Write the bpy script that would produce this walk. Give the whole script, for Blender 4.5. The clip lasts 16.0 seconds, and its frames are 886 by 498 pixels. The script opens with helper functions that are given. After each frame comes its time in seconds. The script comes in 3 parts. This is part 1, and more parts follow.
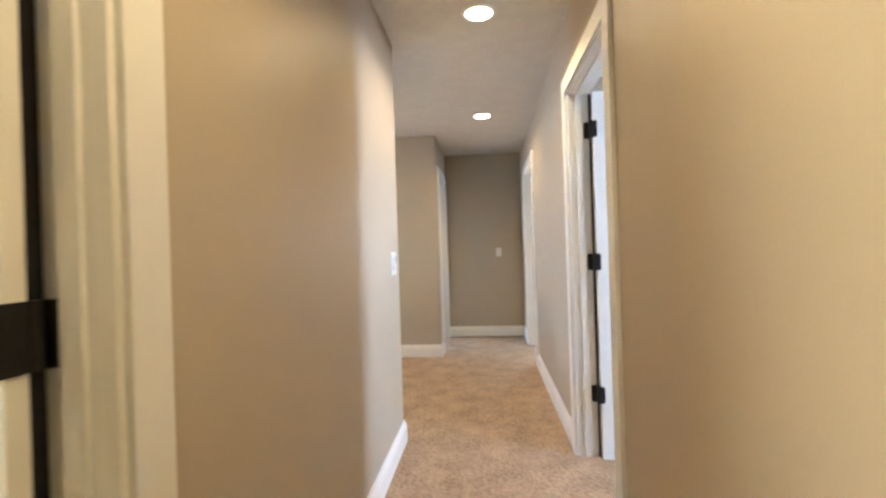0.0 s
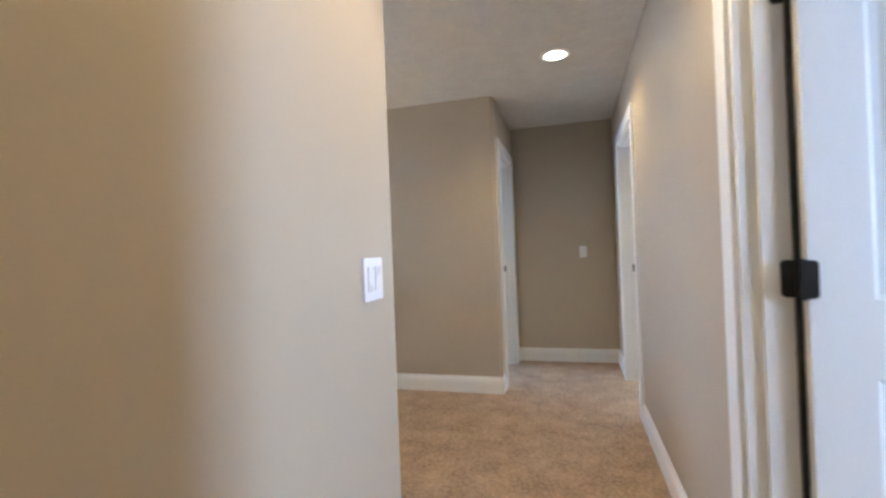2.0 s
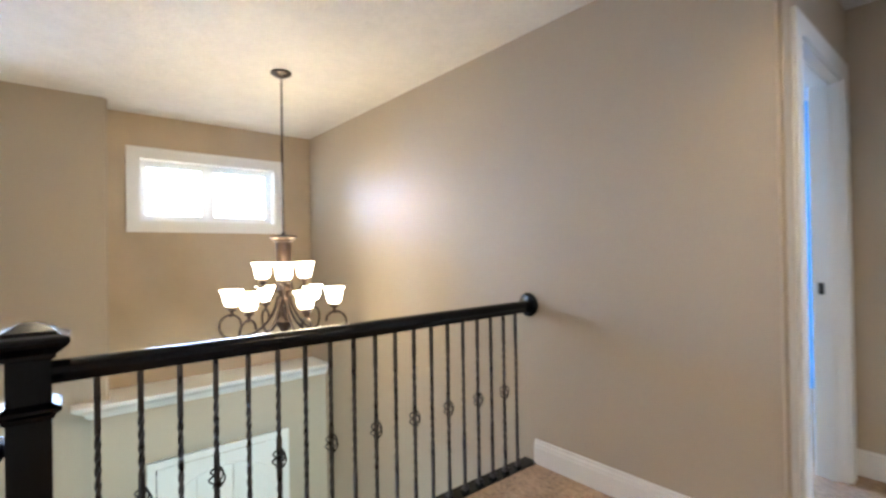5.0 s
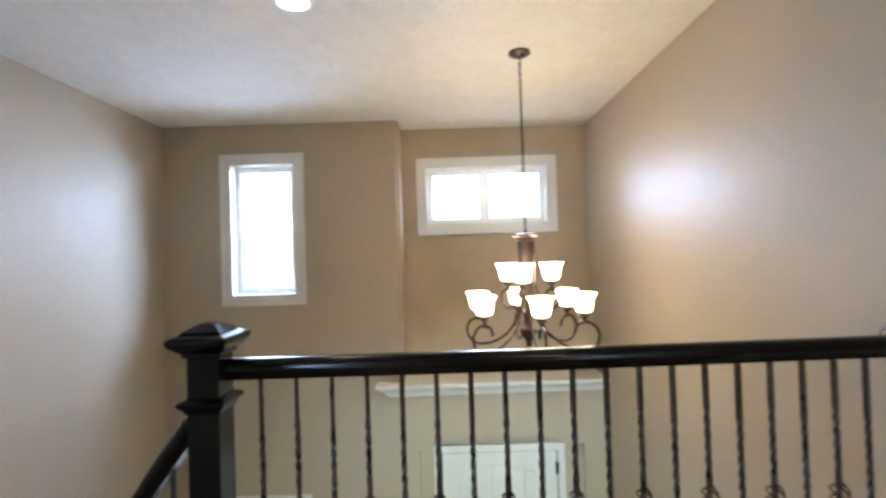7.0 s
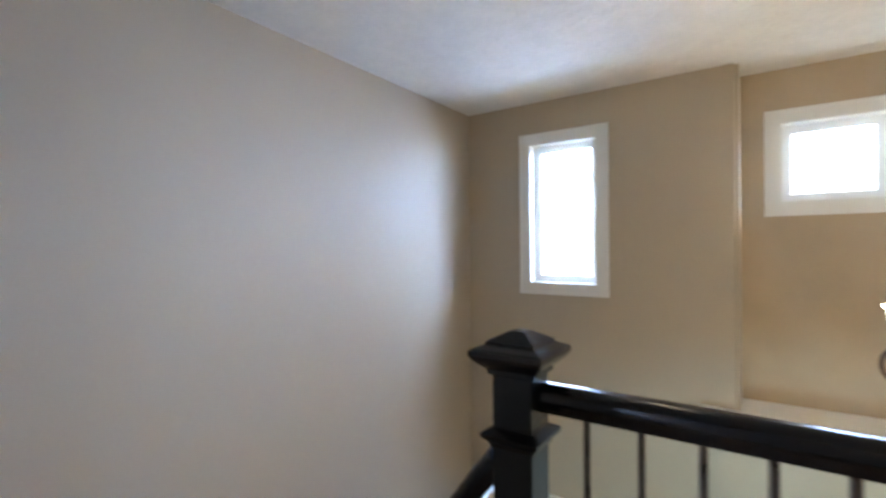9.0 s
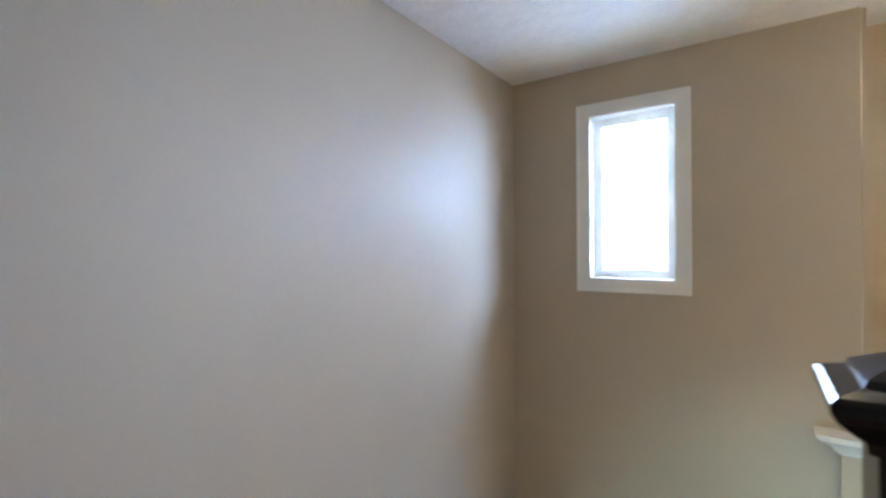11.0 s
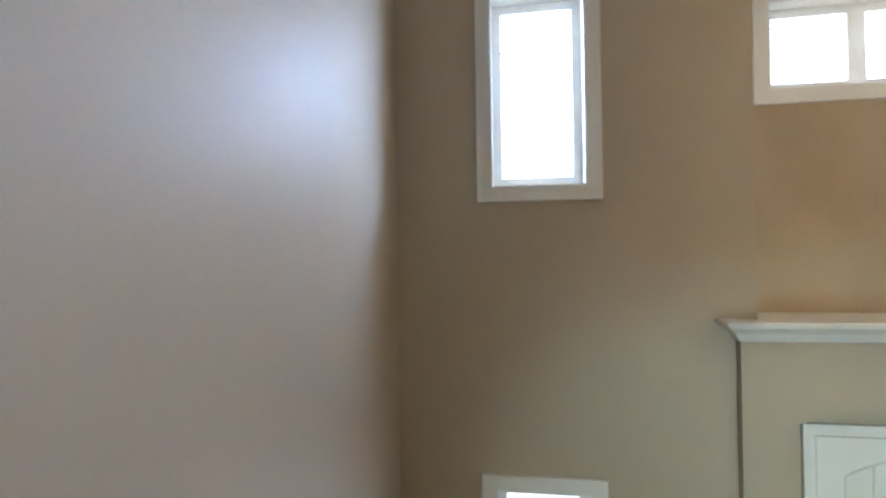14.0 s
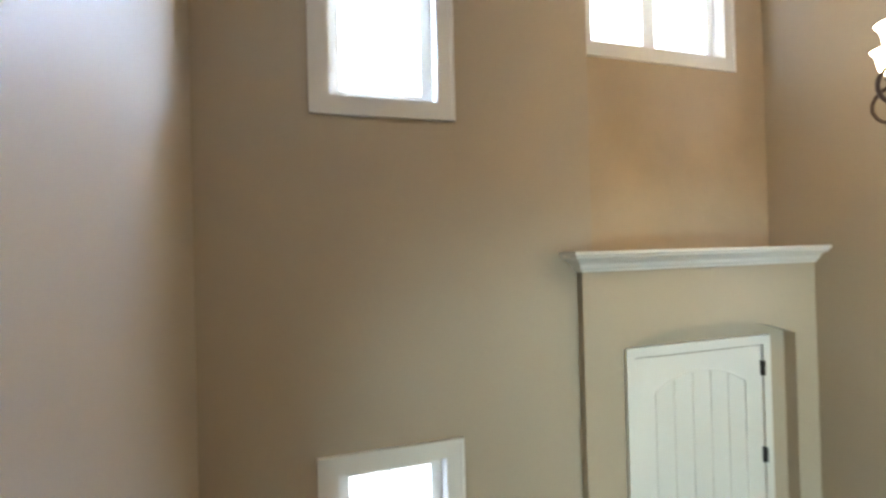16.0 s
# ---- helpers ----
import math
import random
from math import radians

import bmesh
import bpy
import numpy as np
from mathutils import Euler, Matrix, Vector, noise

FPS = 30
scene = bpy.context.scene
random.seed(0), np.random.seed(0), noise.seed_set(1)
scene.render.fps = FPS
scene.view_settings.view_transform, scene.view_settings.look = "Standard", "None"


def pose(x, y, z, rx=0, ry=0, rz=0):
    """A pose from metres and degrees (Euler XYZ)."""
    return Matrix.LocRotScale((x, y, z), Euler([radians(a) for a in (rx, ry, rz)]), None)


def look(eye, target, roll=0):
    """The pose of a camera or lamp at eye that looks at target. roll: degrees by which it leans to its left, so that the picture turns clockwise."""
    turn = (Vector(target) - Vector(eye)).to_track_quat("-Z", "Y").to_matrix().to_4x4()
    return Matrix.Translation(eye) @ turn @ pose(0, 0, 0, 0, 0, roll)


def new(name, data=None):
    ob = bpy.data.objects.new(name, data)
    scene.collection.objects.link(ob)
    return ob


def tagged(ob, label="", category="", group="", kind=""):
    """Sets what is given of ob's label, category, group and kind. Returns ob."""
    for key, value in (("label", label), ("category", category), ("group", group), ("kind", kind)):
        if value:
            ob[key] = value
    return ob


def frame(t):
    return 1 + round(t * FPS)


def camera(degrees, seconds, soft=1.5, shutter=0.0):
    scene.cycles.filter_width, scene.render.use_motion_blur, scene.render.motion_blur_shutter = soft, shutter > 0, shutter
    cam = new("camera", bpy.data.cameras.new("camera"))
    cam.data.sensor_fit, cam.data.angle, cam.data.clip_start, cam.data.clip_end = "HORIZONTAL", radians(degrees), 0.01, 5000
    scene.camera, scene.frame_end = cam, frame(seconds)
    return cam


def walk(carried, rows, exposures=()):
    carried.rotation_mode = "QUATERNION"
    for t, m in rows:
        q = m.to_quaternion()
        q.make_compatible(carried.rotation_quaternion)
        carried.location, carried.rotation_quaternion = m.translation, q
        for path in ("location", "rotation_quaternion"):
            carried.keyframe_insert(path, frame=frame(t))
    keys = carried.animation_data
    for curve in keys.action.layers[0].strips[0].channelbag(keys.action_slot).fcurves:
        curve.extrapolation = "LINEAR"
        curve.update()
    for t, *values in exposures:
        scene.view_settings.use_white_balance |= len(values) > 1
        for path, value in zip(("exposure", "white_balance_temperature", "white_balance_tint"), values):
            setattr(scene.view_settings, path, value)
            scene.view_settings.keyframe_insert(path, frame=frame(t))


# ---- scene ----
cam = camera(88.0, 16.0, soft=2.6, shutter=0.5)
PATH = [
    (0, (0.076, -0.335, 1.187), (-0.113, 1.656, 1.189), -1.8),
    (0.5, (0.079, -0.009, 1.197), (-0.18, 1.974, 1.197), -1.6),
    (1, (0.089, 0.327, 1.19), (-0.214, 2.304, 1.182), -0.7),
    (1.5, (0.122, 0.646, 1.199), (-0.272, 2.606, 1.176), -1.7),
    (2, (0.139, 0.951, 1.195), (-0.406, 2.875, 1.202), -2.2),
    (2.5, (0.123, 1.252, 1.2), (-0.519, 3.146, 1.218), -1.5),
    (3, (0.121, 1.527, 1.206), (-0.642, 3.375, 1.236), -0.9),
    (3.5, (0.109, 1.823, 1.202), (-0.836, 3.585, 1.24), -1.0),
    (3.7, (0.136, 1.926, 1.205), (-0.895, 3.64, 1.235), -0.9),
    (5.8, (-0.028, 2.999, 1.194), (-1.847, 3.83, 1.215), -1.1),
    (6, (-0.049, 3.068, 1.191), (-1.924, 3.763, 1.213), -1.1),
    (6.5, (-0.186, 3.156, 1.199), (-2.152, 3.524, 1.234), -0.9),
    (7, (-0.252, 3.267, 1.204), (-2.252, 3.264, 1.239), -1.8),
    (7.5, (-0.285, 3.318, 1.21), (-2.257, 2.986, 1.246), -0.9),
    (8, (-0.452, 3.257, 1.217), (-2.365, 2.675, 1.235), -0.2),
    (8.5, (-0.578, 3.141, 1.223), (-2.389, 2.293, 1.212), 0.5),
    (9, (-0.685, 3.003, 1.218), (-2.329, 1.864, 1.213), -0.5),
    (9.5, (-0.766, 2.844, 1.216), (-2.332, 1.6, 1.214), -0.6),
    (9.7, (-0.80, 2.775, 1.213), (-2.358, 1.522, 1.205), -0.7),
    (11.8, (-1.085, 2.10, 0.985), (-2.817, 1.097, 1.0), 0.0),
    (12, (-1.114, 2.008, 0.927), (-2.864, 1.04, 0.948), 0.1),
    (12.5, (-1.187, 1.927, 0.798), (-2.98, 1.041, 0.812), -0.3),
    (13, (-1.283, 1.825, 0.709), (-3.14, 1.083, 0.717), -1.0),
    (13.5, (-1.384, 1.635, 0.578), (-3.321, 1.137, 0.607), -0.3),
    (14, (-1.488, 1.502, 0.512), (-3.466, 1.204, 0.53), -0.8),
    (14.5, (-1.625, 1.407, 0.41), (-3.619, 1.262, 0.452), -1.5),
    (15, (-1.768, 1.333, 0.333), (-3.767, 1.394, 0.348), -1.4),
    (15.5, (-1.92, 1.242, 0.154), (-3.886, 1.598, 0.232), -1.4),
    (16, (-2.023, 1.254, 0.127), (-3.936, 1.836, 0.144), -1.5),
]
EXPOSURES = [(0, 0.58, 6900, 10), (1, 0.42, 7250, 10), (2, 0.22, 6400, 10), (3.7, 0.34, 6000, 11), (6, 0.5, 6300, 11), (7, 0.22, 6300, 10), (8, 0.12, 6100, 10), (9.5, 0.26, 5900, 10), (12, 0.14, 5850, 9), (13, 0.0, 6000, 10), (14.5, -0.05, 6400, 10), (16, 0.32, 6750, 11)]
walk(cam, [(t, look(eye, target, roll)) for t, eye, target, roll in PATH], EXPOSURES)

# ---- world, sun, large lights ----
world = bpy.data.worlds.new("sky")
scene.world = world
world.use_nodes = True
wn = world.node_tree.nodes
sky = wn.new("ShaderNodeTexSky")
sky.sky_type, sky.sun_disc = "NISHITA", False
sky.sun_elevation, sky.sun_rotation = radians(52), radians(180)
world.node_tree.links.new(sky.outputs[0], wn["Background"].inputs[0])
wn["Background"].inputs[1].default_value = 0.12
sun = new("sun", bpy.data.lights.new("sun", "SUN"))
sun.data.energy, sun.data.angle, sun.data.color = 3.0, radians(0.5), (1.0, 0.95, 0.88)
sun.matrix_world = look((0, -40, 51), (0, 0, 0))

DAY = (0.43, 0.62, 1.0)
WARM = (1.0, 0.78, 0.46)


def window_light(eye, target, w, h, power, rgb=DAY):
    """Area lamp that acts as daylight through one window opening, seen or added."""
    lamp = new("window_daylight", bpy.data.lights.new("window_daylight", "AREA"))
    lamp.data.shape, lamp.data.size, lamp.data.size_y = "RECTANGLE", w, h
    lamp.data.energy, lamp.data.color = power, rgb
    lamp.matrix_world = look(eye, target)


def down_lamp(x, y, power):
    """The lamp inside one recessed ceiling can."""
    lamp = new("downlight_lamp", bpy.data.lights.new("downlight_lamp", "SPOT"))
    lamp.data.energy, lamp.data.color, lamp.data.shadow_soft_size = power, WARM, 0.06
    lamp.data.spot_size, lamp.data.spot_blend = radians(150), 0.7
    lamp.matrix_world = look((x, y, CEIL - 0.03), (x, y, 0))


# plan, in metres
CEIL, LOW = 2.44, -2.66
RIGHT, LEFT = 0.550, -0.460
T = 0.115
LEFT_END = 2.44
SOUTH, MID, FAR = 0.778, 4.660, 5.80
NOOK = -0.45
W1X, W2X, BUMP = -4.334, -4.655, 2.886
RAILX = -1.660
CANS = [(0.074, 0.2), (0.074, 2.12), (0.074, 4.035), (-2.41, 2.59)]

WINDOW_POWER = 2.3
window_light((W1X - 0.60, 1.50, 1.98), (0, 1.85, 1.98 - 0.20 * 4.9), 1.9, 1.15, 370)
window_light((W1X - 0.145, 1.667, -1.53), (0, 1.667, -1.53), 0.56, 1.16, 4 * WINDOW_POWER)
window_light((W2X - 0.90, 4.84, 1.94), (0, 2.60, 1.94 - 0.12 * 5.5), 3.0, 0.55, 740)
window_light((3.68, 1.03, 1.45), (0, 1.10, 1.45), 0.8, 1.4, 90 * WINDOW_POWER, (0.45, 0.63, 1.0))
window_light((2.0, 7.74, 1.45), (2.0, 0, 1.45), 1.8, 1.4, 40 * WINDOW_POWER, (0.66, 0.80, 1.0))
window_light((3.68, 4.9, 1.45), (0, 4.9, 1.45), 1.4, 1.4, 20 * WINDOW_POWER)
# Added lamp at an unseen window; brightens the first door's jamb.
window_light((-3.05, -0.5, 1.45), (0, -0.5, 1.45), 1.2, 1.2, 30 * WINDOW_POWER, (1.0, 0.97, 0.72))
window_light((3.68, 3.1, LOW + 1.35), (0, 3.1, LOW + 1.35), 2.6, 1.7, 135 * WINDOW_POWER, (0.66, 0.94, 1.0))
# Added lamp at an unseen window; brightens the blue north wall.
window_light((-3.9, 6.2, 1.45), (0, 6.2, 1.45), 1.4, 1.4, 45 * WINDOW_POWER)
for cx, cy in CANS:
    down_lamp(cx, cy, 35 if cx > -1 else 14)

# ---- materials ----


def material(name, rgb, rough=0.5, metal=0.0, vary=0.06, scale=3.0, grain=120.0, bump=0.0, emit=None, power=0.0, rough_vary=0.05, spec=0.5, broad=0.0, blend=0.45):
    """A painted, woven or metal surface: colour varied at two scales, fine relief, uneven gloss."""
    m = bpy.data.materials.new(name)
    m.use_nodes = True
    nt, n = m.node_tree, m.node_tree.nodes
    b = n["Principled BSDF"]
    b.inputs["Metallic"].default_value = metal
    b.inputs["Specular IOR Level"].default_value = spec
    co = n.new("ShaderNodeNewGeometry")
    big, fine = n.new("ShaderNodeTexNoise"), n.new("ShaderNodeTexNoise")
    big.inputs["Scale"].default_value, big.inputs["Detail"].default_value = scale, 4
    fine.inputs["Scale"].default_value, fine.inputs["Detail"].default_value = grain, 3
    for t in (big, fine):
        nt.links.new(co.outputs["Position"], t.inputs["Vector"])
    mix = n.new("ShaderNodeMix")
    mix.data_type = "FLOAT"
    mix.inputs[0].default_value = blend
    nt.links.new(big.outputs[0], mix.inputs[2])
    nt.links.new(fine.outputs[0], mix.inputs[3])
    ramp = n.new("ShaderNodeValToRGB")
    ramp.color_ramp.elements[0].position, ramp.color_ramp.elements[1].position = 0.35, 0.65
    ramp.color_ramp.elements[0].color = (*[c * (1 - vary) for c in rgb], 1)
    ramp.color_ramp.elements[1].color = (*[min(1, c * (1 + vary)) for c in rgb], 1)
    nt.links.new(mix.outputs[0], ramp.inputs[0])
    nt.links.new(ramp.outputs[0], b.inputs["Base Color"])
    rr = n.new("ShaderNodeMapRange")
    rr.inputs["From Min"].default_value, rr.inputs["From Max"].default_value = 0.3, 0.7
    rr.inputs["To Min"].default_value, rr.inputs["To Max"].default_value = rough - rough_vary, rough + rough_vary
    nt.links.new(big.outputs[0], rr.inputs["Value"])
    nt.links.new(rr.outputs[0], b.inputs["Roughness"])
    if bump:
        bp = n.new("ShaderNodeBump")
        bp.inputs["Strength"].default_value, bp.inputs["Distance"].default_value = bump, 0.01
        nt.links.new(fine.outputs[0], bp.inputs["Height"])
        last = bp
        if broad:
            b2 = n.new("ShaderNodeBump")
            b2.inputs["Strength"].default_value, b2.inputs["Distance"].default_value = broad, 0.02
            nt.links.new(big.outputs[0], b2.inputs["Height"])
            nt.links.new(bp.outputs[0], b2.inputs["Normal"])
            last = b2
        nt.links.new(last.outputs[0], b.inputs["Normal"])
    if emit:
        b.inputs["Emission Color"].default_value = (*emit, 1)
        b.inputs["Emission Strength"].default_value = power
    return m


def glass_material():
    m = bpy.data.materials.new("window_glass")
    m.use_nodes = True
    nt, n = m.node_tree, m.node_tree.nodes
    n.remove(n["Principled BSDF"])
    clear, gloss, mix = n.new("ShaderNodeBsdfTransparent"), n.new("ShaderNodeBsdfGlossy"), n.new("ShaderNodeMixShader")
    gloss.inputs["Roughness"].default_value = 0.02
    mix.inputs[0].default_value = 0.05
    nt.links.new(clear.outputs[0], mix.inputs[1])
    nt.links.new(gloss.outputs[0], mix.inputs[2])
    nt.links.new(mix.outputs[0], n["Material Output"].inputs[0])
    return m


PAINT = material("taupe_wall_paint", (0.45, 0.38, 0.285), 0.47, vary=0.03, scale=0.9, grain=260, bump=0.035, rough_vary=0.04, spec=0.2)
# Warmer than PAINT, with a broad mottled tone.
MOTTLED = material("mottled_taupe_wall", (0.47, 0.375, 0.255), 0.45, vary=0.07, scale=1.7, grain=5.0, bump=0.03, rough_vary=0.08, spec=0.2, blend=0.2)
WHITE = material("white_trim_paint", (0.75, 0.74, 0.70), 0.42, vary=0.02, scale=2.0, grain=180, bump=0.01)
VINYL = material("white_vinyl", (0.82, 0.83, 0.83), 0.3, vary=0.015, scale=4.0)
CEILING = material("textured_ceiling_paint", (0.72, 0.69, 0.64), 0.85, vary=0.05, scale=7.0, grain=40, bump=0.30, broad=0.42)
CARPET = material("tan_carpet", (0.385, 0.275, 0.185), 0.95, vary=0.32, scale=6.0, grain=50, bump=1.0, spec=0.1, broad=0.3, blend=0.6)
BLACK = material("black_stained_wood", (0.004, 0.004, 0.0045), 0.19, vary=0.15, scale=12.0, grain=80, bump=0.002, spec=0.22, rough_vary=0.03)
IRON = material("wrought_iron", (0.060, 0.050, 0.045), 0.30, metal=0.75, vary=0.3, scale=30.0, grain=200, bump=0.05)
BRONZE = material("brushed_bronze", (0.050, 0.030, 0.021), 0.40, metal=0.45, vary=0.35, scale=14.0, grain=90, bump=0.04)
# Hinge metal; also blackens the strips that stand for shade in door gaps.
HINGE_AND_GAP = material("black_hinge_and_gap_tone", (0.018, 0.017, 0.017), 0.4, metal=0.5, vary=0.2)
SWITCH = material("white_switch_plastic", (0.74, 0.74, 0.74), 0.35, vary=0.01)
PADDLE = material("white_switch_paddle", (0.71, 0.71, 0.71), 0.3, vary=0.01)
SHADE = material("lit_opal_glass", (0.9, 0.86, 0.78), 0.35, vary=0.02, emit=(1.0, 0.82, 0.54), power=17.5)
LAMP = material("lit_lamp_lens", (0.9, 0.9, 0.88), 0.4, vary=0.0, emit=(1.0, 0.92, 0.80), power=14.0)
GRILLE = material("grey_window_grille", (0.10, 0.105, 0.11), 0.4, vary=0.02)
BLUE = material("blue_bedroom_paint", (0.05, 0.29, 0.54), 0.5, vary=0.03, scale=1.0)
GROUND = material("dry_lawn", (0.30, 0.30, 0.20), 0.95, vary=0.4, scale=0.4, grain=9, bump=0.4)
vb, vo = VINYL.node_tree.nodes["Principled BSDF"], VINYL.node_tree.nodes["Material Output"]
vt, vm = VINYL.node_tree.nodes.new("ShaderNodeBsdfTranslucent"), VINYL.node_tree.nodes.new("ShaderNodeMixShader")
vt.inputs[0].default_value = (0.92, 0.84, 0.70, 1)
vm.inputs[0].default_value = 0.17
for a, b in ((vb.outputs[0], vm.inputs[1]), (vt.outputs[0], vm.inputs[2]), (vm.outputs[0], vo.inputs[0])):
    VINYL.node_tree.links.new(a, b)
GLASS = glass_material()
HAZE = material("hazy_sky", (0.8, 0.8, 0.8), 1.0, vary=0.0, emit=(0.86, 0.93, 1.0), power=3.0)

# ---- mesh helpers ----


def box(bm, x0, x1, y0, y1, z0, z1):
    v = [bm.verts.new((x, y, z)) for x in (x0, x1) for y in (y0, y1) for z in (z0, z1)]
    for q in ((0, 1, 3, 2), (4, 6, 7, 5), (0, 4, 5, 1), (2, 3, 7, 6), (0, 2, 6, 4), (1, 5, 7, 3)):
        bm.faces.new([v[i] for i in q])


def rounded(bm, size, segments=2, angle=30):
    """Softens every hard edge of a bmesh."""
    hard = [e for e in bm.edges if len(e.link_faces) == 2 and e.calc_face_angle(0) > radians(angle)]
    bmesh.ops.bevel(bm, geom=hard, offset=size, segments=segments, affect="EDGES", clamp_overlap=True)


def mesh(name, bm, mat, smooth=False):
    bmesh.ops.recalc_face_normals(bm, faces=bm.faces)
    me = bpy.data.meshes.new(name)
    bm.to_mesh(me)
    bm.free()
    me.materials.append(mat)
    if smooth:
        for p in me.polygons:
            p.use_smooth = True
        me.set_sharp_from_angle(angle=radians(40))
    return me


def part(name, bm, mat, parent=None, label="", smooth=False):
    ob = new(name, mesh(name, bm, mat, smooth))
    ob.parent = parent
    if label:
        ob["label"] = label
    return ob


def empty(name, m, label, category, group="", kind=""):
    ob = new(name)
    ob.matrix_world = m
    return tagged(ob, label, category, group, kind)


def boxes(*rows, soft=0.0):
    bm = bmesh.new()
    for r in rows:
        box(bm, *r)
    if soft:
        rounded(bm, soft)
    return bm


def lathe(profile, steps=24):
    """A turned shape round z from (radius, height) pairs."""
    bm = bmesh.new()
    rings = [[bm.verts.new((r * math.cos(a), r * math.sin(a), z)) for a in (2 * math.pi * i / steps for i in range(steps))] for r, z in profile]
    for a, b in zip(rings, rings[1:]):
        for i in range(steps):
            bm.faces.new((a[i], a[(i + 1) % steps], b[(i + 1) % steps], b[i]))
    bmesh.ops.remove_doubles(bm, verts=bm.verts, dist=1e-5)
    return bm


def sweep(bm, path, shape, up=Vector((0, 0, 1)), close=True):
    """Draws a closed cross-section (sideways, upwards) along a path."""
    rings = []
    for i, p in enumerate(path):
        d = (Vector(path[min(i + 1, len(path) - 1)]) - Vector(path[max(i - 1, 0)])).normalized()
        side = d.cross(up)
        side = side.normalized() if side.length > 1e-4 else Vector((1, 0, 0))
        top = side.cross(d).normalized()
        rings.append([bm.verts.new(Vector(p) + side * a + top * b) for a, b in shape])
    k = len(shape)
    for a, b in zip(rings, rings[1:]):
        for i in range(k):
            bm.faces.new((a[i], a[(i + 1) % k], b[(i + 1) % k], b[i]))
    if close:
        bm.faces.new(rings[0])
        bm.faces.new(rings[-1])
    return bm


def circle(r, n=8):
    return [(r * math.cos(2 * math.pi * i / n), r * math.sin(2 * math.pi * i / n)) for i in range(n)]


def wall(name, x0, x1, y0, y1, z0, z1, holes=(), label="taupe painted wall", mat=None):
    """A wall slab, with openings (from, to, bottom, top) cut along its longer side."""
    along_y = (y1 - y0) > (x1 - x0)
    a0, a1 = (y0, y1) if along_y else (x0, x1)
    av = sorted({a0, a1, *[h[0] for h in holes], *[h[1] for h in holes]})
    zv = sorted({z0, z1, *[h[2] for h in holes], *[h[3] for h in holes]})
    bm = bmesh.new()
    for p, q in zip(av, av[1:]):
        for r, s in zip(zv, zv[1:]):
            u, w = (p + q) / 2, (r + s) / 2
            if any(h[0] < u < h[1] and h[2] < w < h[3] for h in holes):
                continue
            if along_y:
                box(bm, x0, x1, p, q, r, s)
            else:
                box(bm, p, q, y0, y1, r, s)
    # drop the faces where two blocks touch
    bmesh.ops.remove_doubles(bm, verts=bm.verts, dist=1e-5)
    bm.verts.index_update()
    seen = {}
    for f in bm.faces:
        seen.setdefault(tuple(sorted(v.index for v in f.verts)), []).append(f)
    bmesh.ops.delete(bm, geom=[f for fs in seen.values() if len(fs) > 1 for f in fs], context="FACES_ONLY")
    return bm, name, label, mat or PAINT


def set_wall(bm, name, label, mat, corners=(), radius=0.018):
    """Links a wall, with its named upright corners rounded as plaster bullnose."""
    if corners:
        es = [e for e in bm.edges if any(all(abs(v.co.x - c[0]) < 1e-3 and abs(v.co.y - c[1]) < 1e-3 for v in e.verts) for c in corners)]
        bmesh.ops.bevel(bm, geom=es, offset=radius, segments=5, affect="EDGES")
    ob = part(name, bm, mat, smooth=bool(corners))
    return tagged(ob, label, "wall", kind="structure")


# ---- structure ----
DOOR_H = 2.045
R1 = (1.443, 2.292)     # right bedroom door
R2 = (4.265, 5.20)     # far right door
N1 = (4.87, 5.65)     # door in the end nook
L1 = (-0.60, 0.294)   # first door of the passage
W1 = (1.380, 1.954, 0.908, 2.087)
W1LOW = (1.380, 1.954, -2.12, -0.934)
W2 = (3.112, 4.280, 1.504, 2.068)

set_wall(*wall("wall_east", RIGHT, RIGHT + T, -1.7, FAR, 0, CEIL, [(*R1, 0, DOOR_H), (*R2, 0, DOOR_H)], "taupe satin painted passage wall with two doorways"))
set_wall(*wall("wall_west", LEFT - T, LEFT, -1.7, LEFT_END, 0, CEIL, [(*L1, 0, DOOR_H)], "taupe satin painted passage wall ending at the stair"),
         corners=[(LEFT, LEFT_END), (LEFT - T, LEFT_END)])
set_wall(*wall("wall_stair_side", LEFT - T, LEFT, SOUTH - T, LEFT_END, LOW, -0.30, label="plain taupe wall beside the stair"))
GW = (1.8, 4.4, LOW + 0.5, LOW + 2.2)
set_wall(*wall("wall_great_east", 3.5, 3.65, SOUTH - T, MID + T, LOW, -0.30, [GW], "plain taupe wall of the lower room with a wide window"))
set_wall(*wall("wall_great_south", LEFT, 3.5, SOUTH - T, SOUTH, LOW, -0.30, label="plain taupe wall of the lower room"))
set_wall(*wall("wall_great_north", NOOK, 3.5, MID, MID + T, LOW, -0.30, label="plain taupe wall of the lower room"))
set_wall(*wall("wall_south", W1X - 0.15, LEFT - T, SOUTH - T, SOUTH, LOW, CEIL, label="tall taupe satin stairwell wall"))
set_wall(*wall("wall_window", W1X - 0.15, W1X, SOUTH, 2.76, LOW, CEIL, [W1, W1LOW], "tall taupe wall with one window above another"))
set_wall(*wall("wall_bump", W2X - 0.15, W1X, 2.76, BUMP, LOW, CEIL, label="rounded taupe wall return beside the niche"), corners=[(W1X, BUMP)], radius=0.027)
set_wall(*wall("wall_niche", W2X - 0.15, W2X, BUMP, MID, 0.0, CEIL, [W2], "mottled warmer taupe wall over the entry with a wide window", MOTTLED))
